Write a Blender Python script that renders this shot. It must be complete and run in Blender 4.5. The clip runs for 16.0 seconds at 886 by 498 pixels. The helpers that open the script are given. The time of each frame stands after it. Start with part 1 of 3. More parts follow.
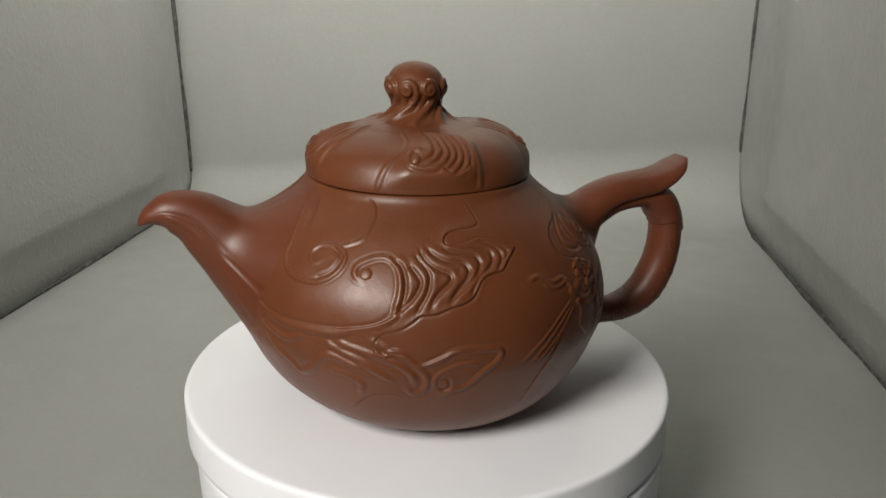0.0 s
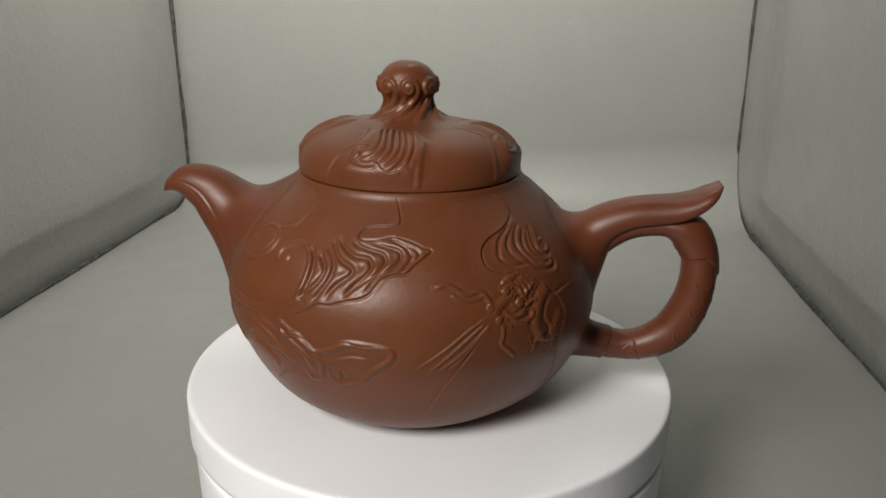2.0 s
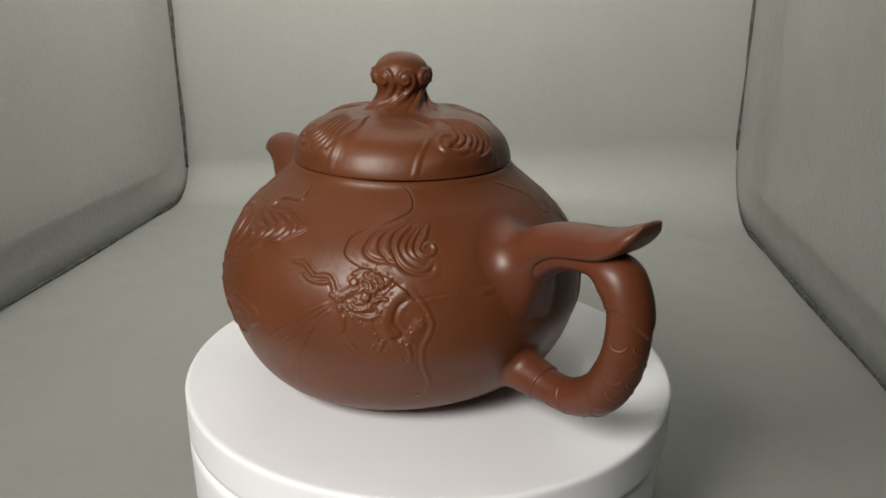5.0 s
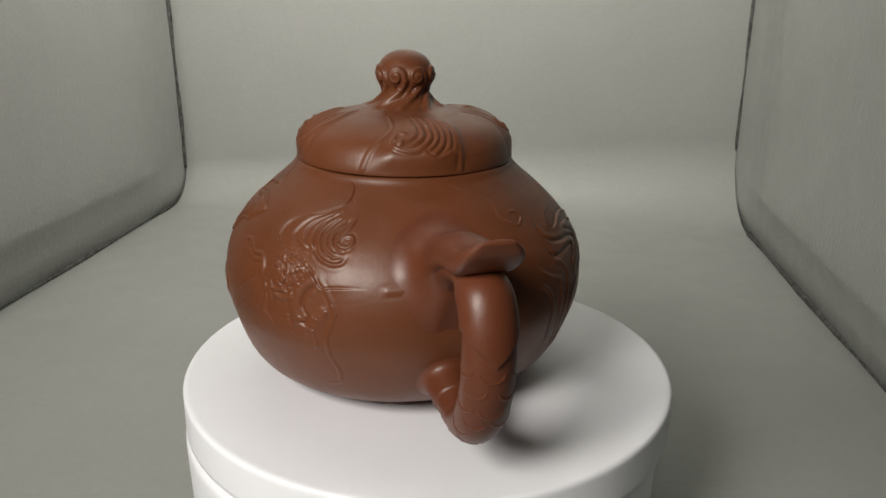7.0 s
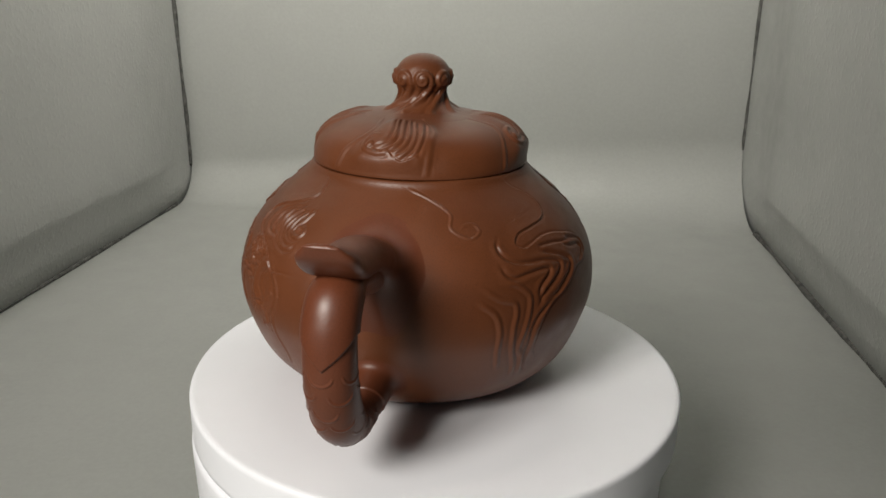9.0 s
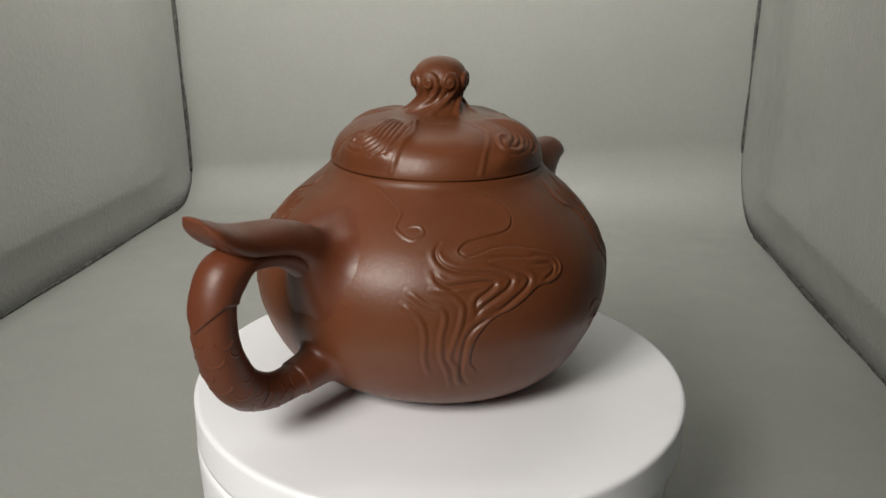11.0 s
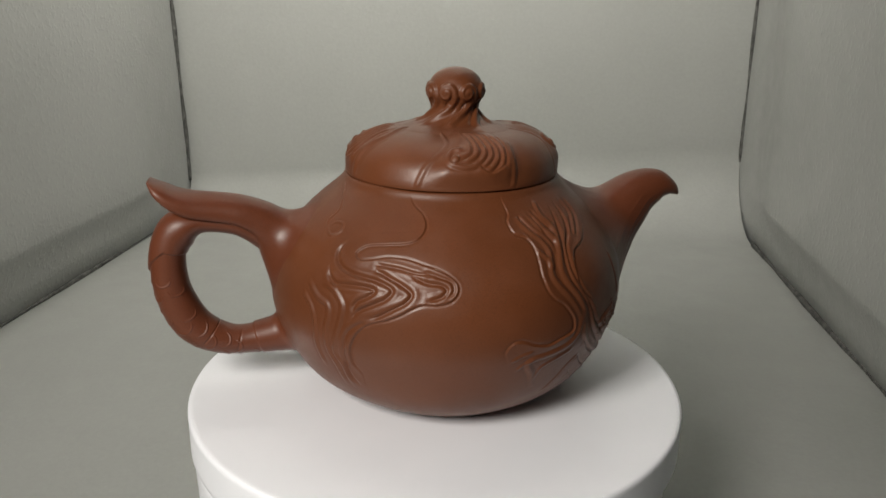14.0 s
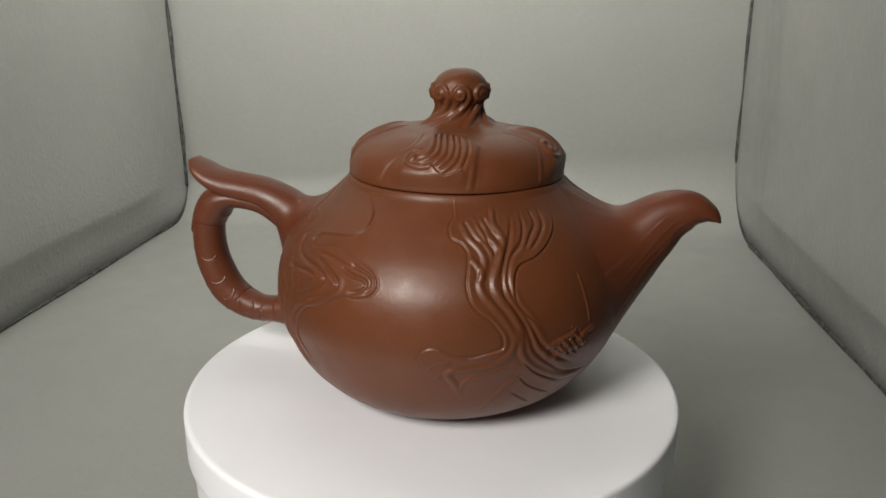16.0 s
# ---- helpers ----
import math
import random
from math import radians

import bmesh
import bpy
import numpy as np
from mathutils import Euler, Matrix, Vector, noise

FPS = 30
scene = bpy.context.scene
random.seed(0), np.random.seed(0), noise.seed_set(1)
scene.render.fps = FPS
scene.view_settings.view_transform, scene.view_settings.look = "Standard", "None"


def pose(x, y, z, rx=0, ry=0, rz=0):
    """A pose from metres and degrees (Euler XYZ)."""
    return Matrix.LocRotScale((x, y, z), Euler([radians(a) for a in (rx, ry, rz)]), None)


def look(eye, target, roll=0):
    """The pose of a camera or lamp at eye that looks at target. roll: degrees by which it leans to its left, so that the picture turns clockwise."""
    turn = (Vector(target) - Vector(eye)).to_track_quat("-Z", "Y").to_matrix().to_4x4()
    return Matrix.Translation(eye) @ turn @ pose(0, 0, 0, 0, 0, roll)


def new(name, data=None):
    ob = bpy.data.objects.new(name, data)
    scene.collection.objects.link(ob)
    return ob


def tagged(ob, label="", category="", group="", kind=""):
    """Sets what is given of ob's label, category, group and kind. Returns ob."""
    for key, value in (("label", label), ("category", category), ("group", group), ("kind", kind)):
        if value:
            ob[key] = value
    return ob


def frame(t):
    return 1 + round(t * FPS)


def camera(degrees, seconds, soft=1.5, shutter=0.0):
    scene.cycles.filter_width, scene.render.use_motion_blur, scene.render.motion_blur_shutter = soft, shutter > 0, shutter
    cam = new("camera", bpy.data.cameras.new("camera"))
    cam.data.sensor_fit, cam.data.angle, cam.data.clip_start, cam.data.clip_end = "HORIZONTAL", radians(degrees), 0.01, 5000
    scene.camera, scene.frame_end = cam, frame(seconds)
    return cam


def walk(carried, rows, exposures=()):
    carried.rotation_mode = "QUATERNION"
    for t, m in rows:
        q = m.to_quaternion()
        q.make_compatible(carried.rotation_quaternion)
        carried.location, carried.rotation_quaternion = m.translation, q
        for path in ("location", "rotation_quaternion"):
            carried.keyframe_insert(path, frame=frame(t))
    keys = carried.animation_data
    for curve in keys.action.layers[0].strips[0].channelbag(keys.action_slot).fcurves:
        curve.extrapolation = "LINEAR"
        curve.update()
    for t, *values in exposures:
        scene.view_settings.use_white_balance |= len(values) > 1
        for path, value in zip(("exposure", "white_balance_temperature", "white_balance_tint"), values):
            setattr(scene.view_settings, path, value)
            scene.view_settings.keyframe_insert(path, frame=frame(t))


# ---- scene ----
# ---- camera ----
cam = camera(59.30, 16.0, soft=1.6)
SPIN = -13.167  # degrees a second, clockwise seen from above


def stand(x, y, z, yaw, pitch, roll):
    """A camera pose from its place, heading, tilt and lean."""
    return pose(x, y, z, 0, 0, yaw) @ pose(0, 0, 0, 90 + pitch) @ pose(0, 0, 0, 0, 0, roll)


walk(cam, [(t, stand(*row)) for t, *row in (
    (0, 0.0268, -0.2198, 0.1121, 6.16, -18.48, 0.82),
    (0.5, 0.0267, -0.2198, 0.1124, 6.22, -18.52, 0.79),
    (1, 0.0260, -0.2200, 0.1125, 6.15, -18.46, 0.79),
    (1.5, 0.0259, -0.2197, 0.1122, 5.93, -18.44, 0.89),
    (2, 0.0254, -0.2196, 0.1120, 5.87, -18.47, 0.97),
    (2.5, 0.0253, -0.2193, 0.1117, 5.83, -18.58, 1.02),
    (3, 0.0259, -0.2185, 0.1115, 5.85, -18.86, 1.10),
    (3.5, 0.0261, -0.2178, 0.1110, 5.59, -18.98, 1.29),
    (6, 0.0273, -0.2201, 0.1105, 6.04, -18.32, 0.93),
    (6.5, 0.0274, -0.2192, 0.1104, 5.91, -18.47, 0.97),
    (7, 0.0275, -0.2187, 0.1100, 5.87, -18.48, 1.05),
    (7.5, 0.0278, -0.2179, 0.1103, 5.84, -18.71, 1.10),
    (8, 0.0273, -0.2178, 0.1105, 5.91, -18.60, 1.14),
    (8.5, 0.0272, -0.2176, 0.1108, 6.06, -18.75, 1.12),
    (9, 0.0267, -0.2171, 0.1124, 6.21, -18.85, 1.10),
    (11.5, 0.0249, -0.2185, 0.1116, 6.07, -18.30, 0.86),
    (12, 0.0249, -0.2187, 0.1117, 6.35, -18.04, 0.83),
    (12.5, 0.0256, -0.2191, 0.1111, 6.41, -17.70, 0.65),
    (13, 0.0256, -0.2189, 0.1117, 6.26, -17.97, 0.57),
    (13.5, 0.0258, -0.2189, 0.1118, 6.21, -17.88, 0.68),
    (14, 0.0258, -0.2186, 0.1118, 6.04, -17.80, 0.84),
    (14.5, 0.0259, -0.2179, 0.1115, 5.82, -18.02, 0.93),
    (15, 0.0261, -0.2176, 0.1108, 5.77, -17.79, 0.70),
    (15.5, 0.0260, -0.2181, 0.1106, 5.85, -17.58, 0.52),
    (16, 0.0257, -0.2191, 0.1102, 5.84, -17.38, 0.40),
)])

# ---- light ----
world = bpy.data.worlds.new("world")
scene.world = world
world.use_nodes = True
world.node_tree.nodes["Background"].inputs[0].default_value = (0.95, 1.0, 0.97, 1)
world.node_tree.nodes["Background"].inputs[1].default_value = 0.022
scene.view_settings.exposure = 0.0


def panel_light(name, eye, target, size_x, size_y, watts, colour):
    data = bpy.data.lights.new(name, "AREA")
    data.shape, data.size, data.size_y, data.energy, data.color = "RECTANGLE", size_x, size_y, watts, colour
    ob = new(name, data)
    ob.matrix_world = look(eye, target)
    return ob


panel_light("front_soft_lamp", (-0.170, -0.362, 0.285), (0, 0, 0.03), 0.15, 0.15, 2.4, (1.0, 0.955, 0.88))
# added fill to brighten the back and left walls, no source seen there
panel_light("back_wall_fill", (0.0, 0.12, 0.41), (-0.12, 0.40, 0.345), 0.30, 0.04, 3.3, (1.0, 0.96, 0.89))

# ---- materials ----


class Nodes:
    """A short way to write node materials."""

    def __init__(self, name, rough=0.5, metal=0.0):
        self.mat = bpy.data.materials.new(name)
        self.mat.use_nodes = True
        self.tree = self.mat.node_tree
        self.bsdf = self.tree.nodes["Principled BSDF"]
        self.bsdf.inputs["Roughness"].default_value = rough
        self.bsdf.inputs["Metallic"].default_value = metal
        self.at = self.add("ShaderNodeTexCoord").outputs["Object"]

    def add(self, kind, **values):
        node = self.tree.nodes.new(kind)
        for key, value in values.items():
            node.inputs[key.replace("_", " ")].default_value = value
        return node

    def link(self, a, b):
        self.tree.links.new(a, b)

    def noise(self, scale, detail=4.0, rough=0.55):
        node = self.add("ShaderNodeTexNoise", Scale=scale, Detail=detail, Roughness=rough)
        self.link(self.at, node.inputs["Vector"])
        return node.outputs["Fac"]

    def ramp(self, source, stops):
        node = self.tree.nodes.new("ShaderNodeValToRGB")
        ramp = node.color_ramp
        while len(ramp.elements) < len(stops):
            ramp.elements.new(0.5)
        for element, (place, colour) in zip(ramp.elements, stops):
            element.position = place
            element.color = (*colour, 1) if isinstance(colour, tuple) else (colour, colour, colour, 1)
        self.link(source, node.inputs["Fac"])
        return node.outputs["Color"]

    def mix(self, factor, a, b, blend="MIX"):
        node = self.tree.nodes.new("ShaderNodeMix")
        node.data_type, node.blend_type = "RGBA", blend
        for socket, value in ((node.inputs[0], factor), (node.inputs[6], a), (node.inputs[7], b)):
            if isinstance(value, (int, float)):
                socket.default_value = value if socket == node.inputs[0] else (value, value, value, 1)
            else:
                self.link(value, socket)
        return node.outputs[2]

    def colour(self, socket):
        self.link(socket, self.bsdf.inputs["Base Color"])

    def rough(self, socket):
        self.link(socket, self.bsdf.inputs["Roughness"])

    def bump(self, *layers):
        """layers: (height, strength, distance in metres)."""
        normal = None
        for height, strength, distance in layers:
            node = self.add("ShaderNodeBump", Strength=strength, Distance=distance)
            self.link(height, node.inputs["Height"])
            if normal:
                self.link(normal, node.inputs["Normal"])
            normal = node.outputs["Normal"]
        self.link(normal, self.bsdf.inputs["Normal"])


def clay_material(name, low, high):
    n = Nodes(name, 0.42)
    n.bsdf.inputs["Specular IOR Level"].default_value = 0.44
    broad = n.ramp(n.noise(45, 3), [(0.3, low), (0.7, high)])
    specks = n.ramp(n.noise(2600, 2), [(0.30, 0.86), (0.48, 1.0), (0.70, 1.06)])
    n.colour(n.mix(1.0, broad, specks, "MULTIPLY"))
    n.rough(n.ramp(n.noise(160, 4), [(0.3, 0.35), (0.7, 0.46)]))
    n.bump((n.noise(3500, 2), 0.25, 0.0001), (n.noise(700, 3), 0.18, 0.0002))
    return n.mat


def plastic_material():
    n = Nodes("white_plastic", 0.38)
    n.colour(n.ramp(n.noise(30, 3), [(0.3, (0.83, 0.84, 0.88)), (0.7, (0.86, 0.87, 0.91))]))
    n.rough(n.ramp(n.noise(90, 4), [(0.3, 0.33), (0.7, 0.45)]))
    n.bump((n.noise(1500, 2), 0.05, 0.0001))
    return n.mat


def cloth_material(name, low, high, pebble, gloss):
    n = Nodes(name, gloss)
    broad = n.ramp(n.noise(9, 3), [(0.3, low), (0.7, high)])
    fine = n.ramp(n.noise(420, 3), [(0.3, 0.97), (0.7, 1.03)])
    n.colour(n.mix(1.0, broad, fine, "MULTIPLY"))
    n.rough(n.ramp(n.noise(60, 3), [(0.3, gloss - 0.05), (0.7, gloss + 0.08)]))
    n.bump((n.ramp(n.noise(330, 1), [(0.52, 0.0), (0.70, 1.0)]), pebble, 0.0012), (n.noise(14, 2), 0.08, 0.01))
    return n.mat


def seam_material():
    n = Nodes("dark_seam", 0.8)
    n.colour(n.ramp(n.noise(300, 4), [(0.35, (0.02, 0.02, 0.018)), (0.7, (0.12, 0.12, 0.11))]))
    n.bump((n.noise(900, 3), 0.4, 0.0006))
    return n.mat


CLAY = clay_material("red_brown_clay", (0.106, 0.0322, 0.0112), (0.131, 0.0400, 0.0142))
RED_CLAY = clay_material("dark_red_clay", (0.099, 0.0276, 0.0114), (0.122, 0.0342, 0.0143))
PLASTIC = plastic_material()
SHEET = cloth_material("grey_paper_sheet", (0.262, 0.269, 0.253), (0.282, 0.289, 0.272), 0.04, 0.5)
LINING = cloth_material("grey_pebbled_lining", (0.30, 0.306, 0.29), (0.32, 0.326, 0.31), 0.16, 0.38)
SEAM = seam_material()

# ---- mesh helpers ----


def link_mesh(name, verts, faces, material, parent=None, label="", smooth=True):
    mesh = bpy.data.meshes.new(name)
    mesh.from_pydata([tuple(v) for v in verts], [], faces)
    mesh.materials.append(material)
    if smooth:
        mesh.shade_smooth()
    ob = new(name, mesh)
    ob.parent = parent
    return tagged(ob, label)


def grid_faces(rows, columns, wrap):
    """Quads over a grid of rows x columns points; wrap closes each row."""
    a = np.arange(rows * columns).reshape(rows, columns)
    b = np.roll(a, -1, axis=1)
    if not wrap:
        a, b = a[:, :-1], b[:, :-1]
    return np.stack([a[:-1], b[:-1], b[1:], a[1:]], -1).reshape(-1, 4)


def grid_mesh(name, points, wrap, material, parent=None, label="", caps=()):
    """A mesh from an array of rows x columns x 3 points. caps: rows to close with a face (0 or -1)."""
    rows, columns, _ = points.shape
    faces = grid_faces(rows, columns, wrap).tolist()
    if 0 in caps:
        faces.append(list(range(columns))[::-1])
    if -1 in caps:
        faces.append(list(range((rows - 1) * columns, rows * columns)))
    mesh = bpy.data.meshes.new(name)
    flat = points.reshape(-1, 3)
    mesh.from_pydata(flat.tolist(), [], faces)
    mesh.materials.append(material)
    mesh.shade_smooth()
    ob = new(name, mesh)
    ob.parent = parent
    return tagged(ob, label)


def smooth_curve(points, count):
    """count points evenly spread along a Catmull-Rom curve through points (any number of columns)."""
    p = np.asarray(points, float)
    p = np.vstack([2 * p[0] - p[1], p, 2 * p[-1] - p[-2]])
    out = []
    for i in range(1, len(p) - 2):
        u = np.linspace(0, 1, 24, endpoint=False)[:, None]
        a, b, c, d = p[i - 1], p[i], p[i + 1], p[i + 2]
        out.append(0.5 * (2 * b + (c - a) * u + (2 * a - 5 * b + 4 * c - d) * u ** 2 + (3 * b - a - 3 * c + d) * u ** 3))
    out = np.vstack(out + [p[-2][None]])
    length = np.concatenate([[0], np.cumsum(np.linalg.norm(np.diff(out[:, :2], axis=0), axis=1))])
    at = np.linspace(0, length[-1], count)
    return np.stack([np.interp(at, length, out[:, k]) for k in range(out.shape[1])], -1)


def smoothstep(a, b, x):
    u = np.clip((x - a) / (b - a), 0, 1)
    return u * u * (3 - 2 * u)


def tube(path, across, segments=48):
    """Rings along a path in the x-z plane. path: rows of x, z, radius in the plane, radius across it; across is unused
    where a row has four numbers."""
    x, z, r = path[:, 0], path[:, 1], path[:, 2]
    w = path[:, 3] if path.shape[1] > 3 else r * across
    dx, dz = np.gradient(x), np.gradient(z)
    size = np.hypot(dx, dz)
    nx, nz = -dz / size, dx / size
    a = np.linspace(0, 2 * np.pi, segments, endpoint=False)
    rings = np.zeros((len(path), segments, 3))
    rings[..., 0] = x[:, None] + nx[:, None] * r[:, None] * np.cos(a)
    rings[..., 1] = w[:, None] * np.sin(a)
    rings[..., 2] = z[:, None] + nz[:, None] * r[:, None] * np.cos(a)
    return rings


MM = 0.001
FLOOR = -0.05  # the floor below the top of the turntable
LEFT, RIGHT, BACK, FRONT, TOP = -0.236, 0.188, 0.355, 0.06, 0.42
LEANING = -0.024  # sideways, for each metre of height above the table: the box stands a little askew
SKEW = 0.028  # how much farther back the sheet hangs at the far right


# ---- photo box ----
def photo_box():
    # the side walls, their linings curving in to the floor
    for name, x, side in (("wall_left", LEFT, 1), ("wall_right", RIGHT, -1)):
        rows = []
        ys = np.linspace(FRONT, BACK + 0.04, 60)
        # the lining hangs a little proud and tucks back under itself above the floor
        for out, up in [(0.011, TOP), (0.011, 0.2), (0.011, 0.05), (0.011, 0.0), (0.011, -0.012), (0.0105, -0.015), (0.0095, -0.0175), (0.008, -0.021), (0.004, -0.034), (0.0, FLOOR - 0.006), (-0.006, FLOOR - 0.006), (-0.006, TOP)]:
            row = []
            for y in ys:
                taper = smoothstep(BACK - 0.002, BACK - 0.10, y)
                fold = 0.0012 * math.sin(y * 23 + side) * math.sin(up * 15 + 1.3) if 0 < out and up < TOP else 0
                row.append((x + side * (out * (taper if out > 0 else 1) + fold) + LEANING * max(up, 0), y, up))
            rows.append(row)
        pts = np.array(rows)
        ob = grid_mesh(name, pts if side < 0 else pts[:, ::-1], False, LINING)
        tagged(ob, "grey pebbled lining of the photo box's side", "wall", "", "structure")

    ob = link_mesh("ceiling", [(x, y, z) for z in (TOP, TOP + 0.004) for x, y in ((LEFT, FRONT), (RIGHT, FRONT), (RIGHT, BACK + .03), (LEFT, BACK + .03))],
                   [(3, 2, 1, 0), (4, 5, 6, 7), (0, 1, 5, 4), (1, 2, 6, 5), (2, 3, 7, 6), (3, 0, 4, 7)], LINING, None, "", False)
    tagged(ob, "grey lining of the photo box's top", "ceiling", "", "structure")
    # the sheet runs along the floor and sweeps up the back
    xs = np.linspace(LEFT + 0.0015, RIGHT - 0.0015, 40)
    pts = []
    for y, z, bend in [(-0.6, FLOOR, 0.0), (-0.2, FLOOR, 0.0), (0.1, FLOOR, 0.0)] + [(math.sin(b), 1 - math.cos(b), 1.0) for b in np.linspace(0, math.pi / 2, 20)] + [(0, 0.1, 2.0), (0, 0.25, 2.0), (0, TOP, 2.0)]:
        row = []
        for x in xs:
            across = (x - LEFT) / (RIGHT - LEFT)
            radius, back = 0.030 + 0.03 * across, BACK + SKEW * across
            if bend == 1.0:
                row.append((x, back - radius + radius * y, FLOOR + radius * z))
            else:
                row.append((x + LEANING * max(z, 0), back if bend else y, z))
        pts.append(row)
    ob = grid_mesh("floor", np.array(pts), False, SHEET)
    tagged(ob, "smooth grey backdrop sheet sweeping up behind", "backdrop", "", "structure")
    rnd = random.Random(3)

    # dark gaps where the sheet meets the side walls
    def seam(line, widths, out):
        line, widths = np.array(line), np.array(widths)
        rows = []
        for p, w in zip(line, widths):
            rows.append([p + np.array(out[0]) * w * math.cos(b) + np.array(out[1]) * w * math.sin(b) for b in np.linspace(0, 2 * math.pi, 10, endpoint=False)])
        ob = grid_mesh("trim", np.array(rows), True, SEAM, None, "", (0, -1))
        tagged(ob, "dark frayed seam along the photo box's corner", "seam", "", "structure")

    n = 60
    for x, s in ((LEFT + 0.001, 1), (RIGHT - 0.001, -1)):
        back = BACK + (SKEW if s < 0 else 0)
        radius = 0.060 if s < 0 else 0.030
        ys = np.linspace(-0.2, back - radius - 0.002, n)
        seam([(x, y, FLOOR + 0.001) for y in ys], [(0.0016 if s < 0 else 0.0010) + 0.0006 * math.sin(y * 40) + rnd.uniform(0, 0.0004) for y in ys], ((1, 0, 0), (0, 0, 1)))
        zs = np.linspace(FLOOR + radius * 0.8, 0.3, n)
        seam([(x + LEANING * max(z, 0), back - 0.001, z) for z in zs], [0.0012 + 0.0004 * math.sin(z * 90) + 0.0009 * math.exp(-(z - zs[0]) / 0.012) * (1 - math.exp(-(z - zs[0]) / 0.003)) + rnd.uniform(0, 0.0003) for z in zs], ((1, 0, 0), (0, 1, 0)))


photo_box()


# ---- turntable ----
DISC = 0.0738


def lathe(profile, segments):
    """Rings for a profile of (radius, height) turned about z."""
    a = np.linspace(0, 2 * np.pi, segments, endpoint=False)
    p = np.asarray(profile, float)
    return np.stack([p[:, :1] * np.cos(a), p[:, :1] * np.sin(a), np.repeat(p[:, 1:2], segments, 1)], -1)


turntable = tagged(new("turntable"), "round white plastic turntable with a separate top plate", "turntable")
turntable.location = (0, 0, FLOOR)


def turntable_parts():
    h = -FLOOR
    platter = grid_mesh("platter", lathe([(0.0005, h), (0.04, h), (DISC - 0.0018, h), (DISC - 0.0009, h), (DISC - 0.0003, h - 0.0003), (DISC, h - 0.0009), (DISC, h - 0.0018), (DISC, h - 0.0105), (DISC, h - 0.0118), (DISC - 0.0006, h - 0.0125), (DISC - 0.0014, h - 0.0125), (0.002, h - 0.0125)], 160),
                        True, PLASTIC, turntable, "smooth glossy white top plate", (0, -1))
    grid_mesh("base", lathe([(0.0005, h - 0.0135), (DISC - 0.0032, h - 0.0135), (DISC - 0.0022, h - 0.0135), (DISC - 0.0014, h - 0.0142), (DISC - 0.0012, h - 0.015), (DISC - 0.0012, h - 0.017), (DISC - 0.0021, 0.006), (DISC - 0.0022, 0.003), (DISC - 0.003, 0.0), (0.002, 0.0)], 160),
              True, PLASTIC, turntable, "white plastic drum", (0, -1))
    grid_mesh("spindle", lathe([(0.02, h - 0.0124), (0.02, h - 0.0136)], 48), True, PLASTIC, turntable)
    return platter


platter = turntable_parts()

# ---- teapot ----
CENTRE = (-0.0019, -0.0070)  # of the pot on the platter
HANDLE_AT = 23.7  # degrees, the handle's direction on the platter at the start
LEAN = (-0.0343, 0.0093)  # how far the hand-built body leans, for each unit of height above 20 mm
OFF_AXIS = (-0.0012, 0.0011)  # of the platter on its spindle
teapot = tagged(new("teapot"), "red-brown unglazed clay teapot carved with clouds and dragons", "teapot")

BODY_LINE = [(0, 0), (24, 0), (26.4, 0.5), (34.6, 3), (42.2, 8), (47.6, 15), (51.7, 25), (52.3, 33.5), (50.6, 41.5), (46.6, 48.3), (40.4, 54.8), (35.2, 59.2), (32.4, 61.8), (31.4, 63.3), (30.8, 63.8), (29.0, 63.8)]
LID_LINE = [(28.8, 64.0), (30.7, 64.05), (31.1, 64.7), (30.7, 66.9), (29.5, 69.8), (27.4, 72.3), (24.4, 74.3), (20.3, 75.8), (15.5, 76.8), (12.5, 77.1), (9.0, 77.0)]
KNOB_LINE = [(18.0, 76.1), (16.0, 76.8), (13.2, 77.4), (10.8, 77.9), (8.9, 78.8), (7.3, 80.2), (6.5, 81.8), (6.5, 83.1), (7.0, 84.5), (7.5, 86.0), (7.7, 87.6), (7.4, 89.2), (6.6, 90.7), (5.2, 92.0), (3.4, 92.9), (1.7, 93.3), (0.05, 93.4)]
SPOUT_PATH = [(-35.5, 24.4, 19.6, 21.0), (-43.3, 34.4, 15.8, 16.2), (-50.3, 43.2, 11.9, 12.0), (-56.6, 49.4, 9.4, 9.1), (-62.4, 54.2, 7.3, 6.9), (-68.3, 56.3, 5.3, 5.6), (-72.6, 55.8, 2.9, 4.2), (-75.0, 54.4, 1.5, 2.8), (-76.2, 53.2, 0.4, 1.4)]
HANDLE_UPPER = [(39, 36.5, 8.5, 8.5), (44.5, 41.4, 7.9, 7.8), (49.5, 46.2, 7.2, 7.2), (54, 49.9, 6.4, 6.9), (60.4, 53.0, 5.5, 6.6), (67.1, 54.3, 5.2, 6.6), (72.8, 55.4, 4.8, 6.9), (77.6, 57.6, 3.9, 7.0), (81.2, 60.6, 2.7, 6.3), (83.4, 63.5, 0.8, 3.6)]
